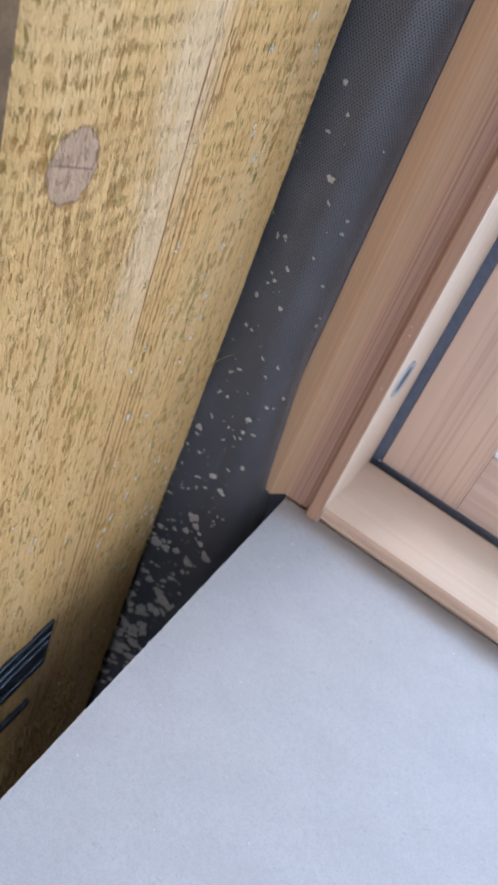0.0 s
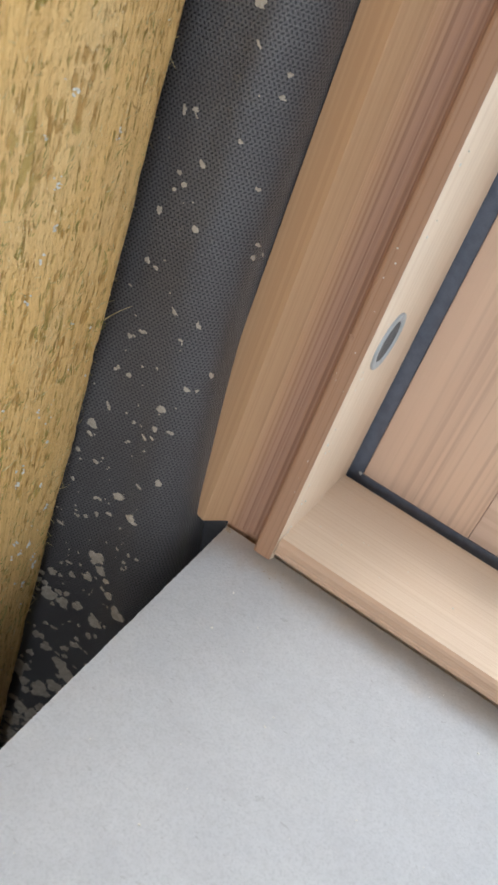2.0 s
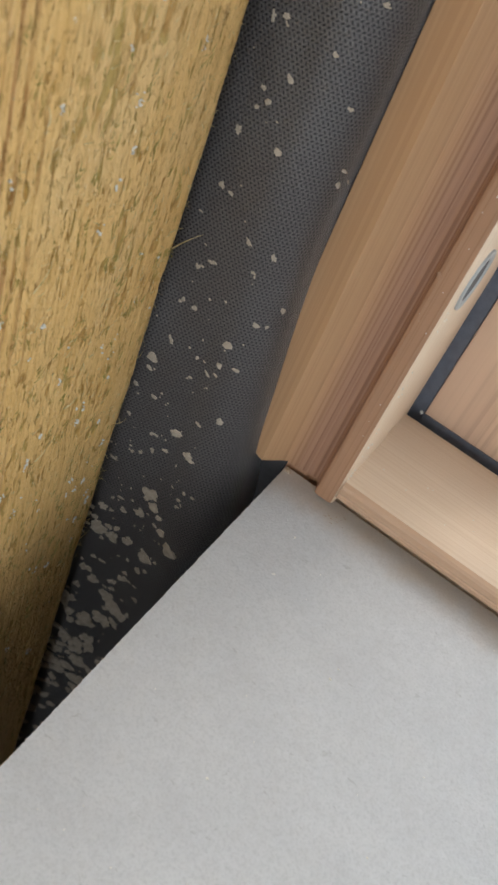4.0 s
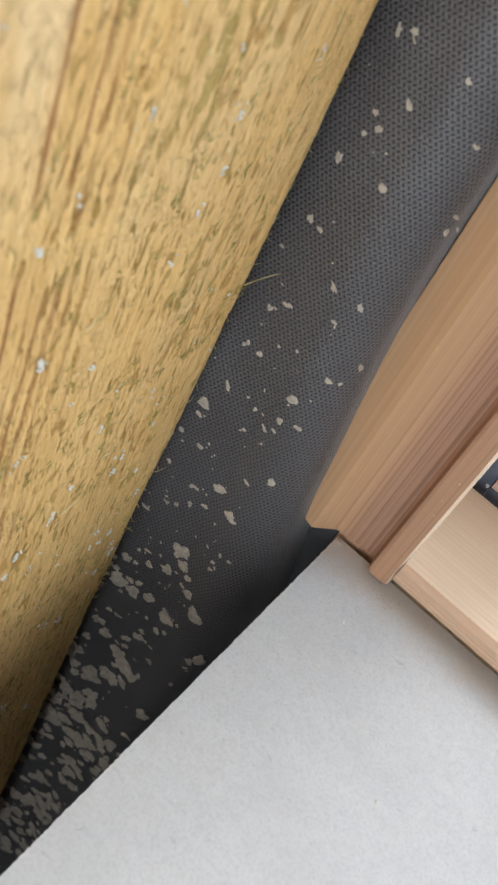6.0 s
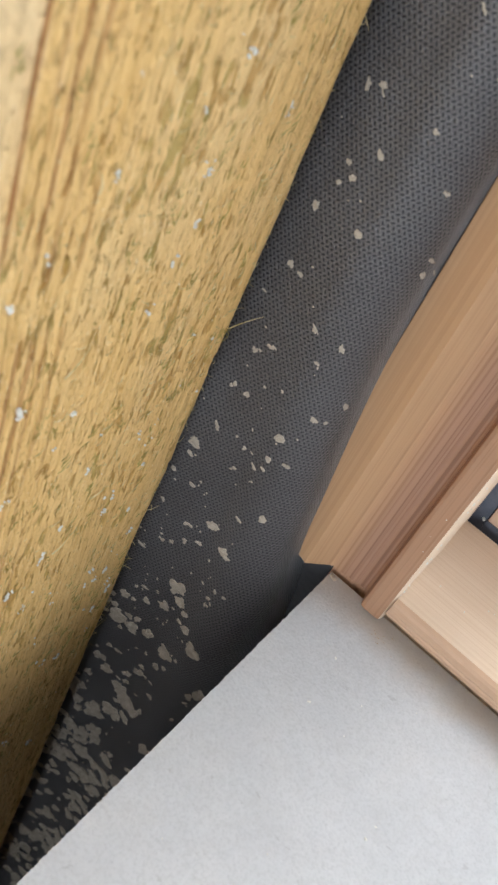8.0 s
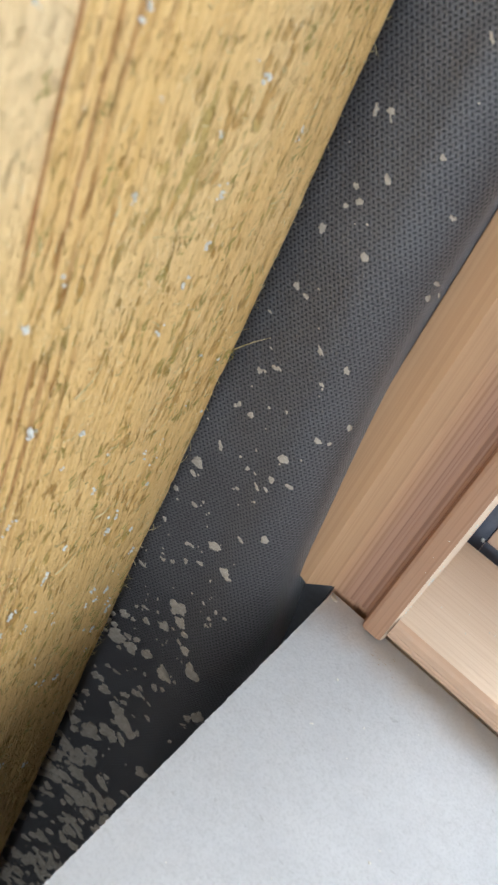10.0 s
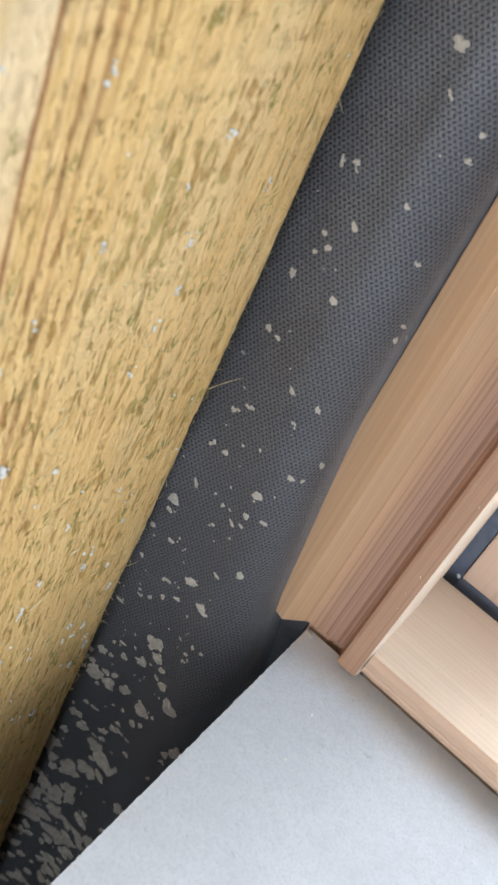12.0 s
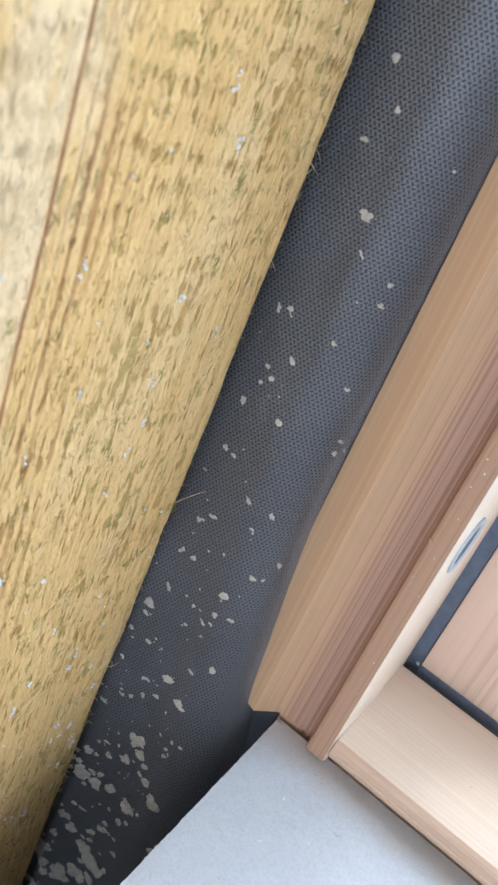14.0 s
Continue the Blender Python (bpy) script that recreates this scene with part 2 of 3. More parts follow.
def plain(name, a, b, rough=0.7, scale=60.0, metal=0.0, bump=0.0003, spec=0.4):
    """Two near colours clouded at two scales."""
    m = Mat(name, rough, metal, spec)
    n1 = m.noise(m.coord("Object"), scale, 4.0)
    n2 = m.noise(m.coord("Object"), scale * 9, 2.0)
    c = m.mix(m.remap(n1, 0.35, 0.68), a, b)
    m.colour(m.mix(m.math("MULTIPLY", m.remap(n2, 0.45, 0.75), 0.3), c, [0.8 * q for q in b]))
    m.rough(m.remap(n2, 0.3, 0.7, rough - 0.05, rough + 0.08))
    m.bump(n2, bump, 0.6)
    return m.m


TIMBER = sawn_timber()
CLOTH = felt_cloth()
PAPER = board_paper()
CORE = plain("gypsum_core", (0.74, 0.73, 0.70), (0.62, 0.61, 0.58), 0.9, 300)
TORN = plain("torn_brown_paper", (0.48, 0.38, 0.28), (0.36, 0.28, 0.20), 0.9, 500)
MORTAR = plain("dried_mortar", (0.53, 0.455, 0.36), (0.43, 0.365, 0.285), 0.9, 420, bump=0.0006)
CHIP = plain("pale_chip", (0.82, 0.79, 0.71), (0.68, 0.65, 0.56), 0.8, 700)
BARK = plain("waney_bark", (0.30, 0.19, 0.10), (0.20, 0.13, 0.07), 0.9, 90, bump=0.001)
STRAW = plain("wood_fibre", (0.80, 0.64, 0.34), (0.38, 0.30, 0.11), 0.7, 400)
OLIVE = plain("torn_olive_fibre", (0.42, 0.34, 0.09), (0.26, 0.21, 0.05), 0.75, 300)
RUBBER = plain("dark_rubber", (0.15, 0.16, 0.19), (0.12, 0.13, 0.155), 0.6, 200)
STEEL = plain("dark_steel", (0.10, 0.12, 0.14), (0.05, 0.06, 0.075), 0.38, 120, 0.8)
GREY = plain("grey_plastic", (0.44, 0.45, 0.44), (0.36, 0.37, 0.365), 0.4, 300)
BORE_SHADE = plain("bore_shade", (0.10, 0.10, 0.10), (0.07, 0.07, 0.07), 0.6, 300)
SHEET = plain("dark_sheet", (0.085, 0.082, 0.083), (0.065, 0.062, 0.064), 0.85, 40, spec=0.15)
PAINT = plain("white_primer", (0.80, 0.80, 0.79), (0.72, 0.72, 0.70), 0.6, 90)
WALL = plain("room_plaster", (0.78, 0.78, 0.78), (0.72, 0.72, 0.72), 0.9, 6)
BOARDS = plain("floor_screed", (0.40, 0.39, 0.37), (0.32, 0.31, 0.30), 0.8, 30)

glass = Mat("window_glass", 0.02)
glass.b.inputs["Transmission Weight"].default_value = 1.0
glass.b.inputs["IOR"].default_value = 1.1
glass.colour((0.97, 0.99, 0.98))
GLASS = glass.m


# ---- building helpers ----
def mesh_of(name, bm):
    me = bpy.data.meshes.new(name)
    bm.normal_update()
    bm.to_mesh(me)
    bm.free()
    return me


def thing(name, bm, material, label, category, kind="", group=""):
    ob = new(name, mesh_of(name, bm))
    if material:
        ob.data.materials.append(material)
    return tagged(ob, label, category, group, kind)


def base(name, at, label, category, kind=""):
    ob = new(name)
    ob.empty_display_size = 0.02
    ob.location = at
    return tagged(ob, label, category, "", kind)


def part(name, bm, material, parent, label="", smooth=False):
    ob = new(name, mesh_of(name, bm))
    ob.data.materials.append(material)
    ob.parent = parent
    ob.matrix_parent_inverse = parent.matrix_basis.inverted()
    if smooth:
        for p in ob.data.polygons:
            p.use_smooth = True
    return tagged(ob, label)


def box(x0, x1, y0, y1, z0, z1, bev=0.0, bm=None, seg=2):
    bm = bm or bmesh.new()
    r = bmesh.ops.create_cube(bm, size=1.0)
    for v in r["verts"]:
        v.co = Vector((x0 + (v.co.x + 0.5) * (x1 - x0), y0 + (v.co.y + 0.5) * (y1 - y0), z0 + (v.co.z + 0.5) * (z1 - z0)))
    if bev:
        edges = list({e for v in r["verts"] for e in v.link_edges})
        bmesh.ops.bevel(bm, geom=edges, offset=bev, segments=seg, affect="EDGES", profile=0.5)
    return bm


def extrude(profile, axis, a, b, bm=None):
    """A closed profile in the two other axes (in their order), drawn out from a to b."""
    bm = bm or bmesh.new()

    def at(p, w):
        q = list(p)
        q.insert(axis, w)
        return bm.verts.new(q)

    lo, hi = [at(p, a) for p in profile], [at(p, b) for p in profile]
    n = len(profile)
    for i in range(n):
        bm.faces.new((lo[i], lo[(i + 1) % n], hi[(i + 1) % n], hi[i]))
    bm.faces.new(lo[::-1])
    bm.faces.new(hi)
    bmesh.ops.recalc_face_normals(bm, faces=bm.faces)
    return bm


def smooth_step(a, b, v):
    t = min(1.0, max(0.0, (v - a) / (b - a)))
    return t * t * (3 - 2 * t)


# ---- the room that closes the place ----
thing("floor", box(-1.9, 1.9, -2.6, 0.3, -1.16, -1.10), BOARDS, "bare grey screed floor of an unfinished room", "floor", "structure")
thing("ceiling", box(-1.9, 1.9, -2.6, 0.3, 1.40, 1.46), WALL, "plain pale ceiling", "ceiling", "structure")
south = box(-1.9, -0.32, -2.68, -2.6, -1.16, 1.46)
box(1.72, 1.9, -2.68, -2.6, -1.16, 1.46, bm=south)
box(-0.32, 1.72, -2.68, -2.6, -1.16, 0.00, bm=south)
box(-0.32, 1.72, -2.68, -2.6, 1.24, 1.46, bm=south)
thing("wall_south", south, WALL, "plain pale plastered wall with an opening for the added fill lamp", "wall", "structure")
thing("wall_east", box(1.9, 1.98, -2.68, 0.3, -1.16, 1.46), WALL, "plain pale plastered wall", "wall", "structure")
thing("wall_west", box(-1.98, -1.9, -2.68, 0.3, -1.16, 1.46), WALL, "plain pale plastered wall", "wall", "structure")
wall = box(-1.9, -0.062, 0.06, 0.13, -1.1, 1.4)
box(1.212, 1.9, 0.06, 0.13, -1.1, 1.4, bm=wall)
box(-0.062, 1.212, 0.06, 0.13, -1.1, -0.06, bm=wall)
box(-0.062, 1.212, 0.06, 0.13, 1.16, 1.4, bm=wall)
thing("wall_north", wall, SHEET, "dark sheathed outer wall round the window opening", "wall", "structure")
# unseen panel added to keep light off the cavity; its slot lets some reach the cloth
lower = box(-0.018, 1.9, -0.315, -0.300, -1.1, -0.016)
box(-1.9, -0.140, -0.315, -0.300, -1.1, -0.016, bm=lower)
thing("cavity_shade_panel", lower, PAPER, "unseen board panel added to shade the cavity below the window, open in front of the gap", "wall", "structure")

# ---- the window: jambs, sill, head and a closed sash ----
window = base("window_1", (0.575, 0.04, -0.002), "clear-lacquered pine window set in an unfinished wall", "window", "structure")
X_IN, TOP = 1.15, 1.10
jamb_profile = [(-0.049, 0.060), (-0.0490, -0.0004), (-0.0484, -0.0014), (-0.0346, -0.0056), (-0.0342, -0.0053), (-0.0275, 0.0024), (-0.0262, 0.0030)]
jamb_profile += [(-0.0165, 0.0044), (-0.0150, 0.0050), (-0.0118, 0.0050), (-0.0104, 0.0040), (-0.0098, 0.0016), (-0.0094, -0.0012)]
jamb_profile += [(-0.0088, -0.0026), (-0.0076, -0.0031), (-0.0022, -0.0031), (-0.0008, -0.0026), (-0.0003, -0.0014)]
jamb_profile += [(0.0, 0.0), (0.0, 0.042), (-0.0008, 0.0425), (-0.0008, 0.075), (-0.016, 0.078), (-0.016, 0.060)]


def jamb(name, mirror):
    """The upright: outer flat, slope, quirk, bead; pale inner cheek."""
    pts = [(p[0] if not mirror else X_IN - p[0], p[1]) for p in jamb_profile]
    bm = extrude(pts, 2, -0.0008, TOP + 0.05)
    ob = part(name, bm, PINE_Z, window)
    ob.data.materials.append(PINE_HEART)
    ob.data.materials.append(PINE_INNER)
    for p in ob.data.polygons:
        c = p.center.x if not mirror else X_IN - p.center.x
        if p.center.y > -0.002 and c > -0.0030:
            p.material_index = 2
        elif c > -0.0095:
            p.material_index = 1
    return ob


left = jamb("jamb", False)
jamb("jamb", True)
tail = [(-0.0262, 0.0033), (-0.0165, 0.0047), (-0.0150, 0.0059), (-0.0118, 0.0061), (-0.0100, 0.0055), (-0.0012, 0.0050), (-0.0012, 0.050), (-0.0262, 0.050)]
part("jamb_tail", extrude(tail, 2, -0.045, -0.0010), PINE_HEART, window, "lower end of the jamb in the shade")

# sill with a rounded nosing, falling a little to the outside
nose = [(0.002, 0.0030), (-0.0010, 0.0028), (-0.0026, 0.0036), (-0.0030, 0.0052), (-0.0026, 0.0064), (-0.0030, 0.0074)]
nose += [(-0.0031, 0.0096), (-0.0024, 0.0112), (-0.0008, 0.0121), (0.0015, 0.0122)]
nose_profile = nose + [(0.0045, 0.0121), (0.0045, 0.0028)]
sill_profile = [(0.0047, 0.0120), (0.040, 0.0090), (0.072, 0.0050), (0.074, 0.0036), (0.075, -0.012), (0.110, -0.016), (0.110, -0.050), (0.0047, -0.050)]
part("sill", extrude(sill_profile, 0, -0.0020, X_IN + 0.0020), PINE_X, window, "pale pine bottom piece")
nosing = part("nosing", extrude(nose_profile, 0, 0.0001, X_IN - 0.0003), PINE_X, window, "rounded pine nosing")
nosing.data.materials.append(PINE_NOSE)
# room-facing faces of the nosing take a darker, browner pine than its top
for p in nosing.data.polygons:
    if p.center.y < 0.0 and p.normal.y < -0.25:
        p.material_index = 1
part("head", box(0.0006, X_IN - 0.0006, -0.003, 0.11, TOP, TOP + 0.05, 0.0015), PINE_X, window)

# grey bushing in the cheek of the jamb
BY, BZ = 0.0195, 0.1060


def ring_mesh(r0, r1, x0, x1, n=36):
    bm = bmesh.new()
    loops = []
    for r, x in ((r1, x0), (r1, x1 - 0.0003), (r1 - 0.0005, x1), (r0 + 0.0012, x1), (r0, x1 - 0.0008), (r0, x0)):
        loops.append([bm.verts.new((x, BY + r * math.cos(math.tau * i / n), BZ + r * math.sin(math.tau * i / n))) for i in range(n)])
    for a, b in zip(loops, loops[1:]):
        for i in range(n):
            bm.faces.new((a[i], a[(i + 1) % n], b[(i + 1) % n], b[i]))
    bmesh.ops.recalc_face_normals(bm, faces=bm.faces)
    return bm


bush = part("bushing", ring_mesh(0.0086, 0.0122, -0.0004, 0.0009), GREY, window, "round grey plastic bushing", True)
# flat disc, its dark colour standing in for the shade inside the bore
disc = bmesh.new()
disc_v = [disc.verts.new((0.0003, BY + 0.0088 * math.cos(math.tau * i / 30), BZ + 0.0088 * math.sin(math.tau * i / 30))) for i in range(30)]
disc.faces.new(disc_v)
part("bore", disc, BORE_SHADE, bush, "flat disc coloured dark like the shaded bore")

# sash, set well back in the frame
SX0, SZ0, SY = 0.0056, 0.0042, 0.0820
SX1, SZ1 = X_IN - SX0, TOP - 0.006
sash = base("sash", (0.575, 0.1, SZ0), "", "")
sash.parent = window
sash.matrix_parent_inverse = window.matrix_basis.inverted()
part("stile", box(SX0, 0.0650, SY, 0.124, SZ0, SZ1, 0.0005), PINE_SASH, sash)
part("stile", box(SX1 - 0.0592, SX1, SY, 0.124, SZ0, SZ1, 0.0008), PINE_SASH, sash)
part("rail", box(0.0652, SX1 - 0.0596, SY + 0.0004, 0.124, SZ0, 0.0550, 0.0004), PINE_RAIL, sash)
part("rail", box(0.0652, SX1 - 0.0596, SY + 0.0006, 0.124, SZ1 - 0.055, SZ1, 0.0008), PINE_RAIL, sash)
pane = part("pane", box(0.0652, SX1 - 0.0594, 0.118, 0.122, 0.0556, SZ1 - 0.0552), GLASS, sash, "clear glass pane")
pane.visible_shadow = False
part("glazing_bead", box(0.0655, SX1 - 0.0600, SY + 0.0016, 0.1175, 0.0551, 0.0566, 0.0005), PAINT, sash, "white-painted glazing bead")
part("glazing_bead", box(0.0650, 0.0664, SY + 0.0016, 0.1175, 0.0568, SZ1 - 0.056, 0.0005), PAINT, sash, "white-painted glazing bead")
part("gasket", box(-0.014, 0.0052, 0.0840, 0.100, -0.010, TOP), RUBBER, window, "dark rubber seal")
part("gasket", box(0.0054, X_IN, 0.0826, 0.100, -0.013, 0.0037), RUBBER, window, "dark rubber seal")

# ---- plasterboard lining below the window ----
board = base("plasterboard", (0.3, -0.15, -0.0145), "pale grey plasterboard lining with a rough cut edge", "plasterboard")
EDGE_X, BACK_Y, FRONT_Y, BT = -0.0254, 0.0016, -0.330, -0.0020


def ragged(n, size, seed):
    """A softly uneven run of n offsets."""
    r = random.Random(seed)
    out, a = [], 0.0
    for i in range(n):
        a = 0.55 * a + r.gauss(0, 1) * size * 0.45
        out.append(a + r.gauss(0, 1) * size * 0.6)
    return out


N = 950
off = ragged(N, 0.00012, 7)
outline = [(EDGE_X - 0.019 * (FRONT_Y - BACK_Y) * i / (N - 1) + off[i], BACK_Y + (FRONT_Y - BACK_Y) * i / (N - 1)) for i in range(N)]
paper = outline + [(1.18, FRONT_Y), (1.18, BACK_Y)]
part("face_paper", extrude(paper, 2, BT - 0.0006, BT), PAPER, board, "pale grey face paper")
off2 = ragged(N, 0.0001, 9)
core = [(EDGE_X + 0.0004 - 0.019 * (FRONT_Y - BACK_Y) * i / (N - 1) + off2[i], BACK_Y + (FRONT_Y - BACK_Y) * i / (N - 1)) for i in range(N)] + [(1.18, FRONT_Y), (1.18, BACK_Y)]
part("gypsum_core", extrude(core, 2, BT - 0.0122, BT - 0.0007), CORE, board)

# ---- the rafter beside the window ----
rafter = base("rafter", (-0.109, -0.135, -1.1), "rough-sawn yellow timber rafter with a knot and torn fibres", "rafter")
RX, RY0, RY1, SHEAR, YAW, LEAN = -0.0856, -0.2380, -0.0406, 0.0454, 0.05, -0.0144


def side_x(y, z):
    """The rafter's side face: it leans a little and is turned towards the room."""
    return RX + LEAN * z + YAW * (RY1 + SHEAR * z - y)


def slanted(bm):
    """A block built square against x = RX, set on the turned face."""
    for v in bm.verts:
        v.co.x += side_x(v.co.y, v.co.z) - RX
    return bm


def rafter_mesh():
    """A sawn beam: one finely broken side face, a waney front arris and plain other sides."""
    ny, nz, z0, z1 = 260, 930, -0.42, 0.70
    g = np.random.default_rng(3)

    def streaks(ly, lz):
        """Gaussian noise drawn out by ly and lz cells."""
        a = np.fft.rfft2(g.standard_normal((nz, ny)))
        kz, ky = np.fft.fftfreq(nz)[:, None], np.fft.rfftfreq(ny)[None, :]
        a = np.fft.irfft2(a * np.exp(-2 * (math.pi * ky * ly) ** 2 - 2 * (math.pi * kz * lz) ** 2), s=(nz, ny))
        return a / a.std()

    up = np.linspace(z0, z1, nz)[:, None]
    rows = np.cos(math.tau * (up + 0.05 * np.linspace(RY0, RY1, ny)[None, :]) / 0.0073 + 1.5 * streaks(40, 12))
    sawn = 0.22 + 0.42 * np.clip((up - 0.17) / 0.05, 0, 1)
    pits = np.clip(0.62 * streaks(0.85, 2.1) + 0.50 * streaks(0.55, 1.1) + 0.42 * streaks(11, 9) + sawn * rows - 0.90, 0, 1.5)
    py, pz = np.linspace(RY0, RY1, ny)[None, :], np.linspace(z0, z1, nz)[:, None]
    pits *= 1 - 0.8 * np.clip((0.026 - abs(py + 0.158)) / 0.012, 0, 1) * np.clip((pz - 0.12) / 0.06, 0, 1)
    h = 0.00008 * streaks(0.9, 5) + 0.00005 * streaks(0.6, 1.2) - 0.00050 * pits + 0.00030 * streaks(9, 40)
    y = np.linspace(RY0, RY1, ny)
    z = np.linspace(z0, z1, nz)
    t = np.clip((RY1 - y) / 0.004, 0, 1)
    w = np.clip((y - RY0) / 0.008, 0, 1)
    edge = 0.00040 * streaks(2, 4)[:, :1]
    wane = 0.0022 * streaks(2, 60)[:, :1]
    verts, faces = [], []
    for i in range(nz):
        for j in range(ny):
            yy = y[j] + SHEAR * z[i] * (j / (ny - 1)) + edge[i, 0] * (1 - t[j])
            x = side_x(yy, z[i]) + h[i, j] - 0.0009 * (1 - t[j]) ** 2 - (0.006 + wane[i, 0]) * (1 - w[j]) ** 2
            verts.append((x, yy, z[i]))
    for i in range(nz - 1):
        for j in range(ny - 1):
            a = i * ny + j
            faces.append((a, a + 1, a + ny + 1, a + ny))
    n = len(verts)
    bx = RX - 0.045
    verts += [(bx, RY0, z0), (bx, RY1, z0), (bx, RY1, z1), (bx, RY0, z1)]
    lowf = [0 * ny + j for j in range(ny)]
    upf = [(nz - 1) * ny + j for j in range(ny)]
    faces.append(tuple(lowf[::-1]) + (n, n + 1))
    faces.append(tuple(upf) + (n + 2, n + 3))
    faces.append(tuple(i * ny for i in range(nz)) + (n + 3, n))
    faces.append(tuple(i * ny + ny - 1 for i in range(nz - 1, -1, -1)) + (n + 1, n + 2))
    faces.append((n, n + 3, n + 2, n + 1))
    me = bpy.data.meshes.new("beam")
    me.from_pydata(verts, [], faces)
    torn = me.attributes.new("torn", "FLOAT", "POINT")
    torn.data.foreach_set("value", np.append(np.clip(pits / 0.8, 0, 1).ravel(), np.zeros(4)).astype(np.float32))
    me.update()
    return me


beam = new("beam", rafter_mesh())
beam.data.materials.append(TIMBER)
beam.parent = rafter
beam.matrix_parent_inverse = rafter.matrix_basis.inverted()
beam.data.materials.append(BARK)
for p in beam.data.polygons:
    if p.center.y < RY0 + 0.0025:
        p.material_index = 1
    p.use_smooth = len(p.vertices) == 4
part("beam_foot", slanted(box(RX - 0.045, RX - 0.001, RY0 + 0.003, RY1 - 0.022, -1.1, -0.42)), TIMBER, rafter)
part("beam_head", slanted(box(RX - 0.045, RX - 0.001, RY0 + 0.003, RY1 + 0.028, 0.70, 1.4)), TIMBER, rafter)


def sliver(bm, a, b, w, bend, r):
    """A thin bent fibre from a to b."""
    a, b = Vector(a), Vector(b)
    d = (b - a).normalized()
    s = d.cross(Vector((r.uniform(-1, 1), r.uniform(-1, 1), r.uniform(-1, 1)))).normalized()
    u = d.cross(s)
    rings = []
    for k in range(5):
        f = k / 4
        c = a.lerp(b, f) + bend * (4 * f * (1 - f))
        q = w * (1 - 0.8 * f)
        rings.append([bm.verts.new(c + q * (s * math.cos(g) + u * math.sin(g))) for g in (0, 2.09, 4.19)])
    for p, q in zip(rings, rings[1:]):
        for i in range(3):
            bm.faces.new((p[i], p[(i + 1) % 3], q[(i + 1) % 3], q[i]))
    bm.faces.new(rings[0][::-1])
    bm.faces.new(rings[-1])


fuzz = bmesh.new()
r = random.Random(12)
for i in range(240):
    z = r.uniform(-0.2, 0.32)
    y = RY1 - r.expovariate(1 / 0.03) if i % 4 else RY1 - 0.001
    if y < RY0 + 0.02:
        continue
    ln = r.uniform(0.002, 0.006) * (1.5 if i % 4 == 0 else 1.0)
    y += SHEAR * z * (y - RY0) / (RY1 - RY0)
    a = (side_x(y, z) - (0.0012 if i % 4 == 0 else 0.0001), y, z)
    if i % 4 == 0:
        b = (a[0] + r.uniform(-0.001, 0.0025), y + ln * r.uniform(0.2, 0.7), z + ln * r.uniform(-0.8, 0.5))
    else:
        b = (a[0] + r.uniform(0.0002, 0.0012), y + ln * r.uniform(-0.5, 0.5), z + ln * r.uniform(-1, 1))
    sliver(fuzz, a, b, r.uniform(0.00008, 0.0002), Vector((r.uniform(0, 0.0006), 0, r.uniform(-0.0005, 0.0005))), r)
for i in range(760):
    z, y = r.uniform(-0.16, 0.30), RY1 - 0.002 - abs(r.gauss(0, 0.055))
    if y > RY0 + 0.02:
        y += SHEAR * z * (y - RY0) / (RY1 - RY0)
        ln, t = r.uniform(0.0008, 0.0036), r.choice((r.gauss(1.57, 0.35), r.uniform(0, 3.14)))
        a = Vector((side_x(y, z) + 0.0002, y, z))
        b = a + Vector((r.uniform(0.0001, 0.0005), ln * math.cos(t), ln * math.sin(t)))
        sliver(fuzz, a, b, r.uniform(0.00007, 0.00022), Vector((r.uniform(0, 0.0004), r.uniform(-0.0003, 0.0003), 0)), r)
tagged(part("fibre_fuzz", fuzz, STRAW, rafter, "short torn wood fibres"), kind="stuff")
# olive tufts torn up by the saw, and loose splinters lying on the face
tufts = bmesh.new()
for i in range(150):
    z, y = r.uniform(-0.10, 0.28), RY1 - 0.004 - abs(r.gauss(0, 0.055))
    if y < RY0 + 0.03:
        continue
    y += SHEAR * z * (y - RY0) / (RY1 - RY0)
    for k in range(r.randint(3, 9)):
        zz, yy = z + r.gauss(0, 0.0020), y + r.gauss(0, 0.0008)
        ln, t = r.uniform(0.0010, 0.0042), r.gauss(1.45, 0.45)
        a = Vector((side_x(yy, zz) + 0.0001, yy, zz))
        sliver(tufts, a, a + Vector((r.uniform(0.0, 0.0005), ln * math.cos(t), ln * math.sin(t))), r.uniform(0.00007, 0.0002), Vector((r.uniform(0, 0.0003), r.uniform(-0.0002, 0.0002), 0)), r)
for k in range(16):
    zz, yy = 0.0845 + r.gauss(0, 0.0012), -0.0400 + r.gauss(0, 0.0016)
    a = Vector((side_x(yy, zz) + 0.0001, yy, zz))
    sliver(tufts, a, a + Vector((r.uniform(0.0, 0.0008), r.uniform(-0.002, 0.002), r.uniform(-0.002, 0.002))), r.uniform(0.00008, 0.0002), Vector((0, 0.0002, 0)), r)
tagged(part("torn_fibre", tufts, OLIVE, rafter, "olive tufts of torn wood"), kind="stuff")
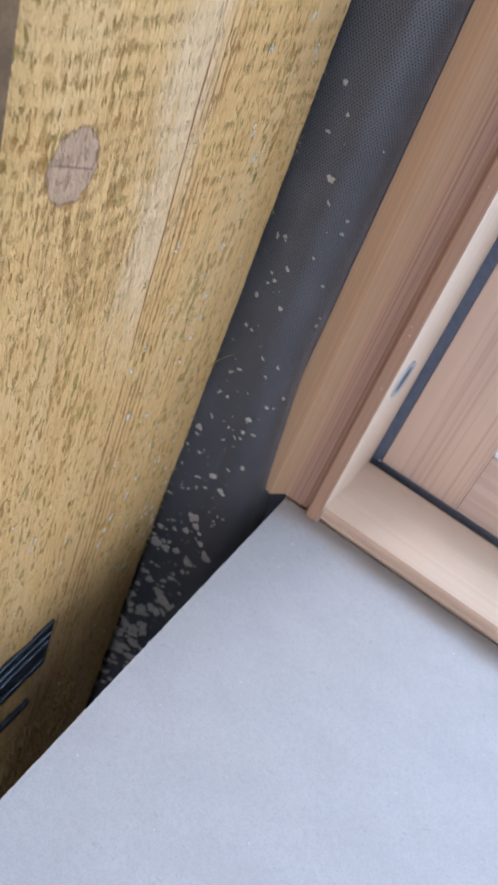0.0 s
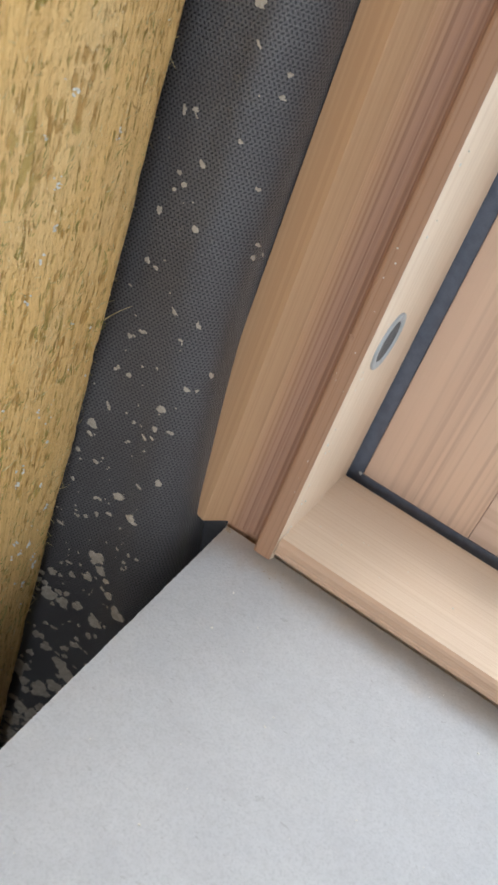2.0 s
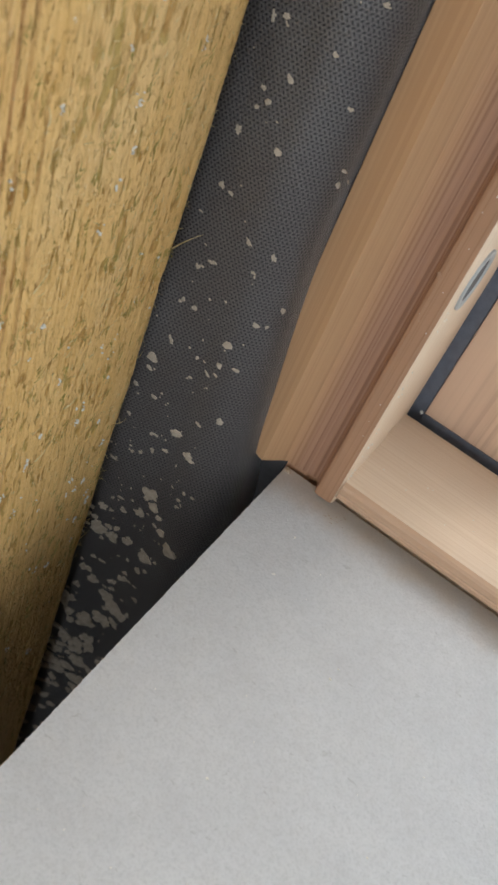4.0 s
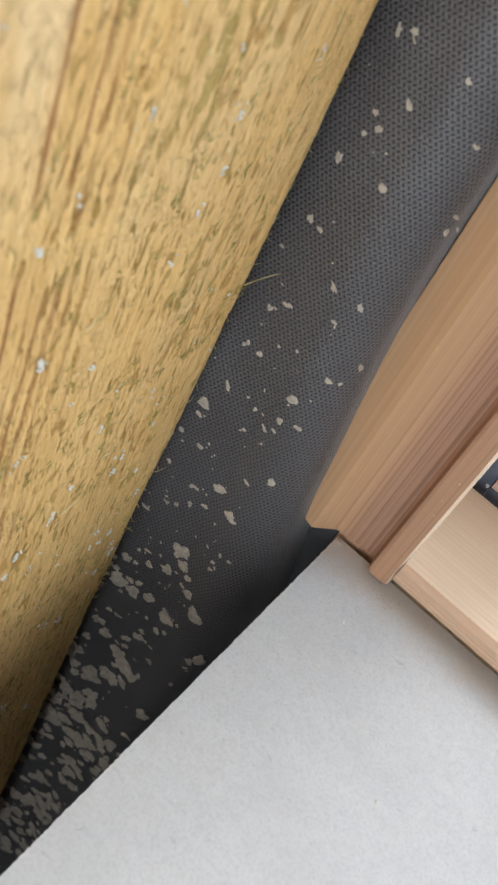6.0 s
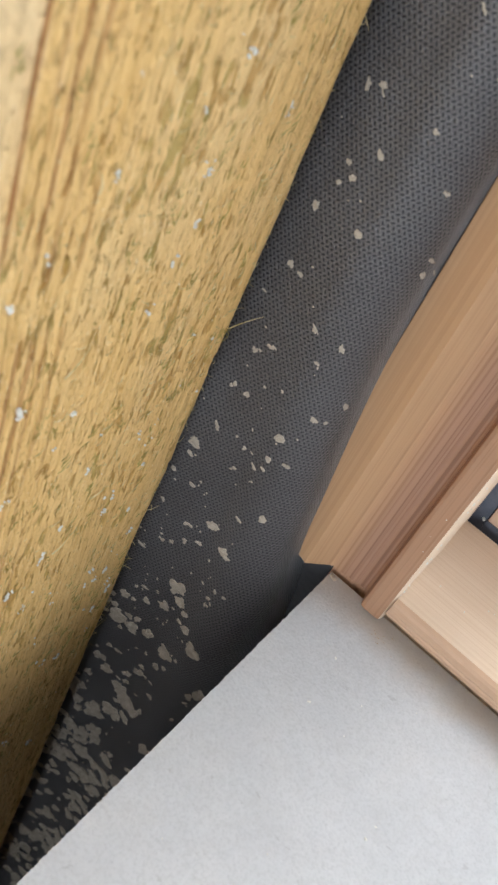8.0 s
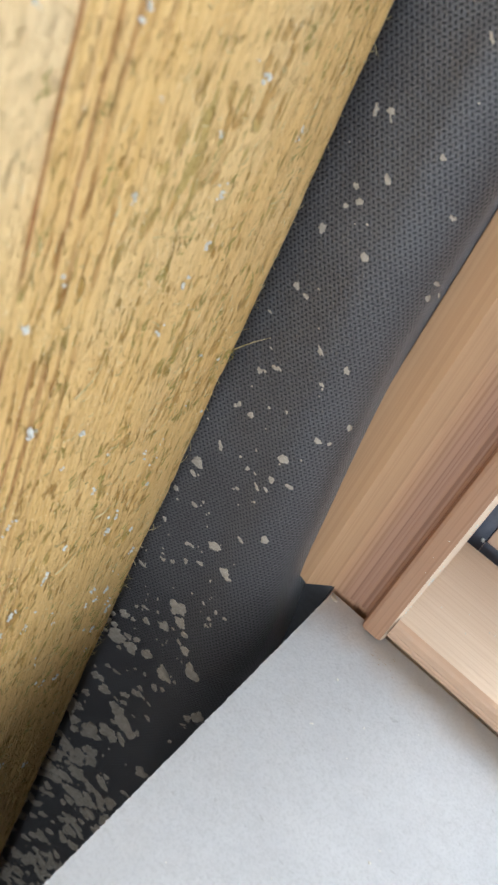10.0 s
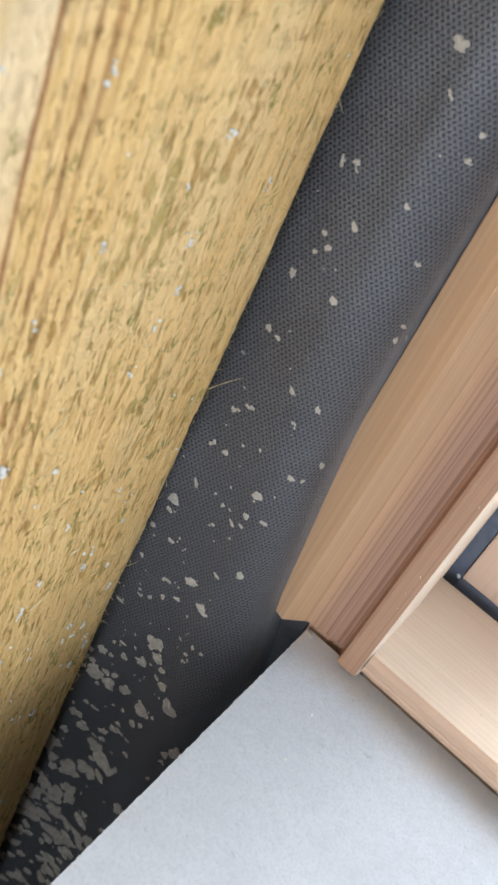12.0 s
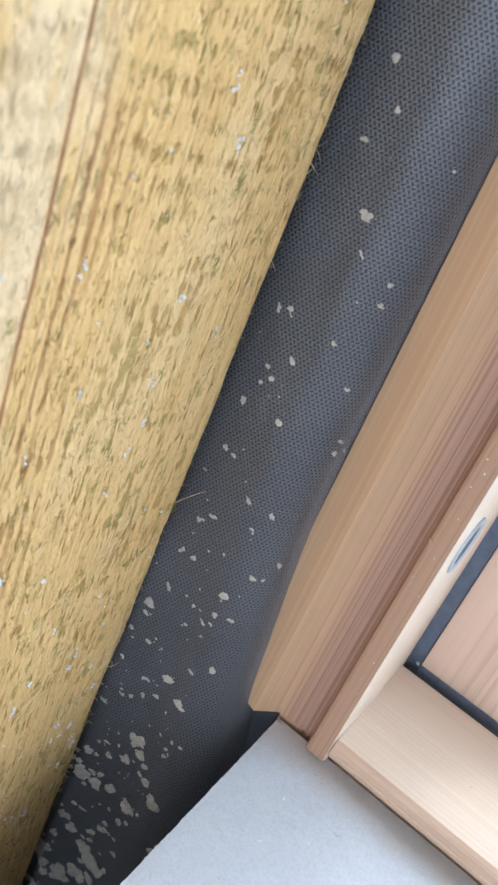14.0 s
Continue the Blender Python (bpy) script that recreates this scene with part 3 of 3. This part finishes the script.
for y, z, ln, t in ((-0.113, 0.101, 0.011, 1.05), (-0.096, 0.022, 0.008, 0.9), (-0.088, 0.113, 0.005, 2.5), (-0.085, 0.040, 0.006, 0.5), (-0.118, 0.150, 0.006, 1.9)):
    one = bmesh.new()
    a = Vector((side_x(y, z) + 0.0003, y, z))
    sliver(one, a, a + Vector((0.0005, ln * math.cos(t), ln * math.sin(t))), 0.00030, Vector((0.0004, 0.0005, 0)), r)
    part("splinter", one, STRAW, rafter)
straw = bmesh.new()
sliver(straw, (-0.0872, -0.0372, 0.0850), (-0.0800, -0.0325, 0.0935), 0.00028, Vector((0, -0.0008, 0.0006)), r)
part("long_fibre", straw, STRAW, rafter, "one long fibre standing off the edge")


def blob(bm, c, right, up, out, rad, thick, r, stretch=1.0, lean=0.0, n=13):
    """A flat irregular spatter with a domed face."""
    ph = [r.uniform(0, math.tau) for _ in range(4)]
    am = [r.uniform(0.05, 0.24), r.uniform(0.06, 0.24), r.uniform(0.05, 0.18), r.uniform(0.02, 0.12)]
    ca, sa = math.cos(lean), math.sin(lean)
    loops = []
    for f, h in ((1.0, -0.0002), (0.94, 0.55 * thick), (0.55, thick)):
        lp = []
        for i in range(n):
            t = math.tau * i / n
            q = rad * f * (1 + am[0] * math.sin(2 * t + ph[0]) + am[1] * math.sin(3 * t + ph[1]) + am[2] * math.sin(5 * t + ph[2]) + am[3] * math.sin(8 * t + ph[3]))
            a, b = q * math.cos(t) / math.sqrt(stretch), q * math.sin(t) * math.sqrt(stretch)
            a, b = a * ca - b * sa, a * sa + b * ca
            lp.append(bm.verts.new(c + right * a + up * b + out * (h * r.uniform(0.8, 1.2))))
        loops.append(lp)
    for p, q in zip(loops, loops[1:]):
        for i in range(n):
            bm.faces.new((p[i], p[(i + 1) % n], q[(i + 1) % n], q[i]))
    bm.faces.new(loops[-1])


EX, EY, EZ = Vector((1, 0, 0)), Vector((0, 1, 0)), Vector((0, 0, 1))
chips = bmesh.new()
for i in range(110):
    zc, y0 = r.choice((r.uniform(-0.16, 0.30), r.gauss(-0.01, 0.05))), RY1 - 0.006 - abs(r.gauss(0, 0.065))
    big = r.random() < 0.4
    for k in range(r.randint(3, 8) if big else r.randint(1, 2)):
        z, y = zc + r.gauss(0, 0.0011), y0 + r.gauss(0, 0.0008)
        if RY0 + 0.015 < y < RY1 - 0.003:
            y += SHEAR * z * (y - RY0) / (RY1 - RY0)
            rad = r.choice((0.0002, 0.0003, 0.0004, 0.0006)) if big else r.choice((0.00015, 0.0003, 0.00045))
            blob(chips, Vector((side_x(y, z) + 0.0001, y, z)), EY, EZ, EX, rad, 0.0004, r, 1.4, r.uniform(0, 3), 7)
for y, z, rad in ((-0.1139, 0.1527, 0.9), (-0.1054, 0.0856, 1.0), (-0.1263, 0.0978, 0.9), (-0.0828, 0.1245, 0.9), (-0.0959, 0.0337, 1.0), (-0.0785, 0.1333, 0.7), (-0.091, 0.0563, 0.9), (-0.1354, 0.1298, 1.2), (-0.1251, 0.1888, 0.9)):
    for k in range(4):
        yy, zz = y + r.gauss(0, 0.0005), z + r.gauss(0, 0.0008)
        blob(chips, Vector((side_x(yy, zz) + 0.0001, yy, zz)), EY, EZ, EX, rad * r.uniform(0.0003, 0.0007), 0.0005, r, 1.5, r.uniform(0, 3), 8)
tagged(part("plaster_dusting", chips, CHIP, rafter, "small white plaster flecks"), kind="stuff")

# ---- steel strap nailed to the rafter ----
strap = base("steel_strap", (side_x(-0.19, -0.06) + 0.002, -0.19, -0.083), "dark ribbed steel strap fixed to the rafter side", "bracket")
part("plate", slanted(box(RX - 0.0005, RX + 0.0022, -0.242, -0.146, -0.083, -0.041, 0.0006)), STEEL, strap)
for zz in (-0.0465, -0.0550, -0.0720):
    part("rib", slanted(box(RX + 0.0021, RX + 0.0045, -0.241, -0.150, zz - 0.0018, zz + 0.0018, 0.0009)), STEEL, strap)
part("lower_flange", slanted(box(RX - 0.0005, RX + 0.0030, -0.241, -0.153, -0.119, -0.1135, 0.0008)), STEEL, strap)

# ---- underlay cloth between rafter and window ----
underlay = base("underlay_membrane", (-0.1, -0.02, -0.4), "dark grey spun-bonded underlay hung between rafter and window, spattered with mortar", "membrane")


def roll_x(z):
    """Where the cloth turns back, across: it bellies out over the jamb towards the bottom."""
    return -0.0494 + 0.0104 * smooth_step(0.125, -0.020, z) ** 1.3 + 0.008 * smooth_step(0.015, -0.05, z)


def cloth_y(x, z):
    lump = 0.0010 * noise.noise(Vector((x * 28, 0, z * 16))) + 0.0006 * noise.noise(Vector((x * 80, 3, z * 50)))
    to_rafter = 0.35 * max(0.0, -0.066 - max(x, -0.092)) * smooth_step(0.11, 0.03, z)
    return -0.0265 + 0.006 * smooth_step(0.10, 0.22, z) - to_rafter - 0.003 * smooth_step(0.0, -0.04, z) + lump


def cloth_mesh():
    zs = [-1.08 + 0.04 * i for i in range(17)] + [-0.40 + 0.004 * i for i in range(186)] + [0.37 + 0.06 * i for i in range(18)]
    ns, na = 46, 22
    verts, uvs, faces = [], [], []
    for z in zs:
        xr = roll_x(z)
        wide, deep = 0.0200, 0.0180
        x0, x1 = -0.20, xr - wide
        s = 0.0
        pts = []
        for i in range(ns + 1):
            f = i / ns
            x = x0 + (x1 - x0) * (1 - (1 - f) ** 1.6)
            pts.append((x, cloth_y(x, z)))
        yc = pts[-1][1] + deep
        for i in range(1, na + 1):
            a = radians(-90 + 90 * i / na)
            q = x1 + wide * math.cos(a)
            pts.append((q, yc + deep * math.sin(a) + 0.6 * (cloth_y(q, z) - cloth_y(x1, z))))
        pts.append((xr, 0.045))
        row = []
        for k, p in enumerate(pts):
            if k:
                s += math.dist(p, pts[k - 1])
            row.append(s)
        ref = row[ns]
        for p, q in zip(pts, row):
            verts.append((p[0], p[1], z))
            uvs.append((q - ref + x1 + 1.0, z + 2.0))
    w = ns + na + 2
    for i in range(len(zs) - 1):
        for j in range(w - 1):
            a = i * w + j
            faces.append((a, a + 1, a + w + 1, a + w))
    me = bpy.data.meshes.new("cloth")
    me.from_pydata(verts, [], faces)
    layer = me.uv_layers.new(name="cloth")
    for lp in me.loops:
        layer.data[lp.index].uv = uvs[lp.vertex_index]
    for p in me.polygons:
        p.use_smooth = True
    me.update()
    return me


cloth = new("cloth", cloth_mesh())
cloth.data.materials.append(CLOTH)
cloth.parent = underlay
cloth.matrix_parent_inverse = underlay.matrix_basis.inverted()
thick = cloth.modifiers.new("thickness", "SOLIDIFY")
thick.thickness, thick.offset = 0.0005, -1.0

part("backing_strip", box(-0.0560, -0.0266, 0.0030, 0.0040, -0.30, -0.0012, 0.0003), SHEET, underlay, "plain dark strip tucked below the jamb")

# mortar spatter: the larger splashes one by one, in millimetres across, up and in radius
SPLASHES = [(-67, -33, 3.0), (-68, -47, 2.1), (-63, -40, 2.1), (-83, -68, 3.5), (-76, -70, 2.7), (-69, -69, 2.2), (-49, -58, 3.2), (-59, -72, 3.1),
            (-66, -120, 5.5), (-76, -139, 4.2), (-78, -106, 2.4), (-87, -127, 3.0), (-66, -96, 2.1), (-38, -84, 2.8), (-59, -123, 2.9), (-67, 3, 2.1),
            (-58, -4, 1.9), (-84, 35, 1.9), (-60, 55, 1.8), (-52, 20, 1.6), (-54, 67, 1.3), (-57, 95, 1.2), (-68, 129, 1.3), (-73, 150, 1.2), (-77, 141, 1.1),
            (-83, 129, 1.3), (-49, 74, 1.3), (-60, 45, 1.2), (-80, 46, 1.2), (-54, 149, 0.9), (-71, 202, 1.9), (-82, 244, 1.4), (-75, 232, 1.0)]
# and the droplets, across and up
DROPLETS = [(-82, 110), (-78, 109), (-80, 144), (-80, 138), (-85, 163), (-81, 165), (-63, 162), (-50, 124), (-50, 129), (-66, 97), (-61, 87), (-80, 79), (-76, 83),
            (-76, 63), (-81, 64), (-51, 67), (-69, 43), (-69, 33), (-63, 38), (-60, 40), (-54, 46), (-84, 30), (-79, 17), (-86, 4), (-87, 20), (-86, -22),
            (-80, -15), (-77, -14), (-73, -10), (-75, -2), (-53, -22), (-49, -22), (-54, -27), (-54, -31), (-81, -45), (-78, -43), (-80, -53), (-53, -71),
            (-66, -81), (-77, -89), (-58, -95), (-41, -92), (-42, -108), (-59, 14), (-68, -8), (-67, 191), (-56, 179), (-56, 186), (-81, 221)]
r = random.Random(21)


def surface_y(x, z):
    """The cloth's front, its turned edge included."""
    q = (x - roll_x(z) + 0.0200) / 0.0200
    if q <= 0:
        return cloth_y(x, z)
    return cloth_y(x, z) + 0.0180 * (1 - math.sqrt(max(0.0, 1 - q * q)))


def splash(bm, x, z, rad):
    e = 0.002
    dx = Vector((e, surface_y(x + e, z) - surface_y(x, z), 0)).normalized()
    blob(bm, Vector((x, surface_y(x, z), z)), dx, EZ, dx.cross(EZ), rad, min(0.0011, 0.0003 + rad * 0.18), r, (r.uniform(1.0, 1.7) if rad > 0.0024 else r.uniform(1.0, 1.4)) if rad > 0.0012 else r.choice((1.1, 1.3, 1.6, 2.8)), r.uniform(0.5, 1.5) if rad > 0.0012 else r.uniform(0.2, 1.7), 24 if rad > 0.0012 else 13)


for x, z, rad in SPLASHES:
    bm = bmesh.new()
    rad *= 1.06 if z < -30 else 0.97
    splash(bm, x / 1000, z / 1000, rad / 1000)
    if rad > 1.8:
        for k in range(2):
            splash(bm, (x + r.uniform(-1, 1) * rad) / 1000, (z + r.uniform(-1, 1) * rad) / 1000, rad / 1000 * r.uniform(0.35, 0.7))
    part("mortar_splash", bm, MORTAR, underlay)
for x, z in DROPLETS:
    bm = bmesh.new()
    splash(bm, x / 1000, z / 1000, r.uniform(0.0007, 0.0012))
    if r.random() < 0.4:
        splash(bm, (x + r.uniform(-1, 2)) / 1000, (z + r.uniform(-2, 1)) / 1000, r.uniform(0.0004, 0.0007))
    part("mortar_droplet", bm, MORTAR, underlay)
spray = bmesh.new()
for i in range(130):
    x, z = r.uniform(-0.090, -0.053), r.uniform(-0.06, 0.24)
    if r.random() < 0.10 + 0.90 * smooth_step(0.15, 0.0, z):
        splash(spray, x, z, r.choice((0.0002, 0.0003, 0.0003, 0.0004, 0.0005)))
for i in range(520):
    z = -0.03 - 0.34 * r.random() ** 0.8
    low = smooth_step(-0.04, -0.20, z)
    x = -0.122 + (0.066 + 0.020 * low) * r.random() ** (1.5 - 0.4 * low)
    splash(spray, x, z, r.choice((0.0004, 0.0006, 0.0009, 0.0014, 0.0020, 0.0028)) * (0.75 + 0.6 * low))
for i in range(150):
    z = -0.13 - 0.22 * r.random()
    splash(spray, -0.118 + 0.062 * r.random() ** 1.3, z, r.uniform(0.0018, 0.0042))
tagged(part("fine_spatter", spray, MORTAR, underlay, "fine grey-beige mortar spatter"), kind="stuff")

# ---- small marks ----
r = random.Random(33)
tip = bmesh.new()
blob(tip, Vector((-0.0236, -0.0004, BT)), EX, EY, EZ, 0.0014, 0.0009, r, 1.5, 0.6, 11)
part("torn_corner", tip, TORN, board, "torn brown paper corner")
scuff = bmesh.new()
for i in range(12):
    a = Vector((0.0055 + r.gauss(0, 0.003), -0.0095 + r.gauss(0, 0.0022), BT + 0.0001))
    sliver(scuff, a, a + Vector((r.uniform(-0.0016, 0.0016), r.uniform(-0.0008, 0.0008), 0.0001)), 0.00020, Vector((0, 0, 0.0001)), r)
crumbs = bmesh.new()
for i in range(46):
    a = Vector((r.uniform(-0.02, 0.14), -0.27 * r.random() - 0.008, BT))
    blob(crumbs, a, EX, EY, EZ, r.choice((0.00015, 0.0002, 0.0003, 0.0005)), 0.0004, r, r.uniform(1, 2), r.uniform(0, 3), 7)
tagged(part("plaster_grit", crumbs, CHIP, board, "fine white plaster grit"), kind="stuff")
tagged(part("scuff", scuff, TORN, board, "small brown scuff marks"), kind="stuff")
dust = bmesh.new()
for i in range(84):
    k = i % 3
    rad = r.choice((0.0002, 0.0003, 0.0004, 0.0006))
    if k == 0:
        blob(dust, Vector((0.0001, abs(r.gauss(0, 0.005)) + 0.001, 0.012 + 0.22 * r.random() ** 1.6)), EY, EZ, EX, rad, 0.0003, r, 1.3, 0.4, 6)
    elif k == 1 and i < 40:
        rad *= 0.6
        blob(dust, Vector((r.uniform(-0.008, -0.002), -0.0031, r.uniform(0.01, 0.26))), EX, EZ, -EY, rad, 0.0003, r, 1.3, 0.4, 6)
    elif k == 2 and i < 45:
        rad *= 0.7
        x, y = r.uniform(0.005, 0.2), r.uniform(0.003, 0.03)
        blob(dust, Vector((x, y, 0.0124 - 0.087 * (y - 0.0015))), EX, EY, EZ, rad, 0.0004, r, 1.3, 0.4, 6)
tagged(part("sawdust", dust, CHIP, window, "specks of pale sawdust"), kind="stuff")
pip = bmesh.new()
blob(pip, Vector((0.0040, 0.0838, 0.0025)), EX, EZ, -EY, 0.0009, 0.0006, r, 1.6, 1.0, 9)
part("putty_crumb", pip, CHIP, window, "white crumb on the seal")
dent = bmesh.new()
blob(dent, Vector((-0.0080, -0.0030, 0.1115)), EX, EZ, -EY, 0.0013, 0.0003, r, 1.3, 0.3, 11)
part("bruise", dent, PINE_HEART, left, "bruised spot on the bead")
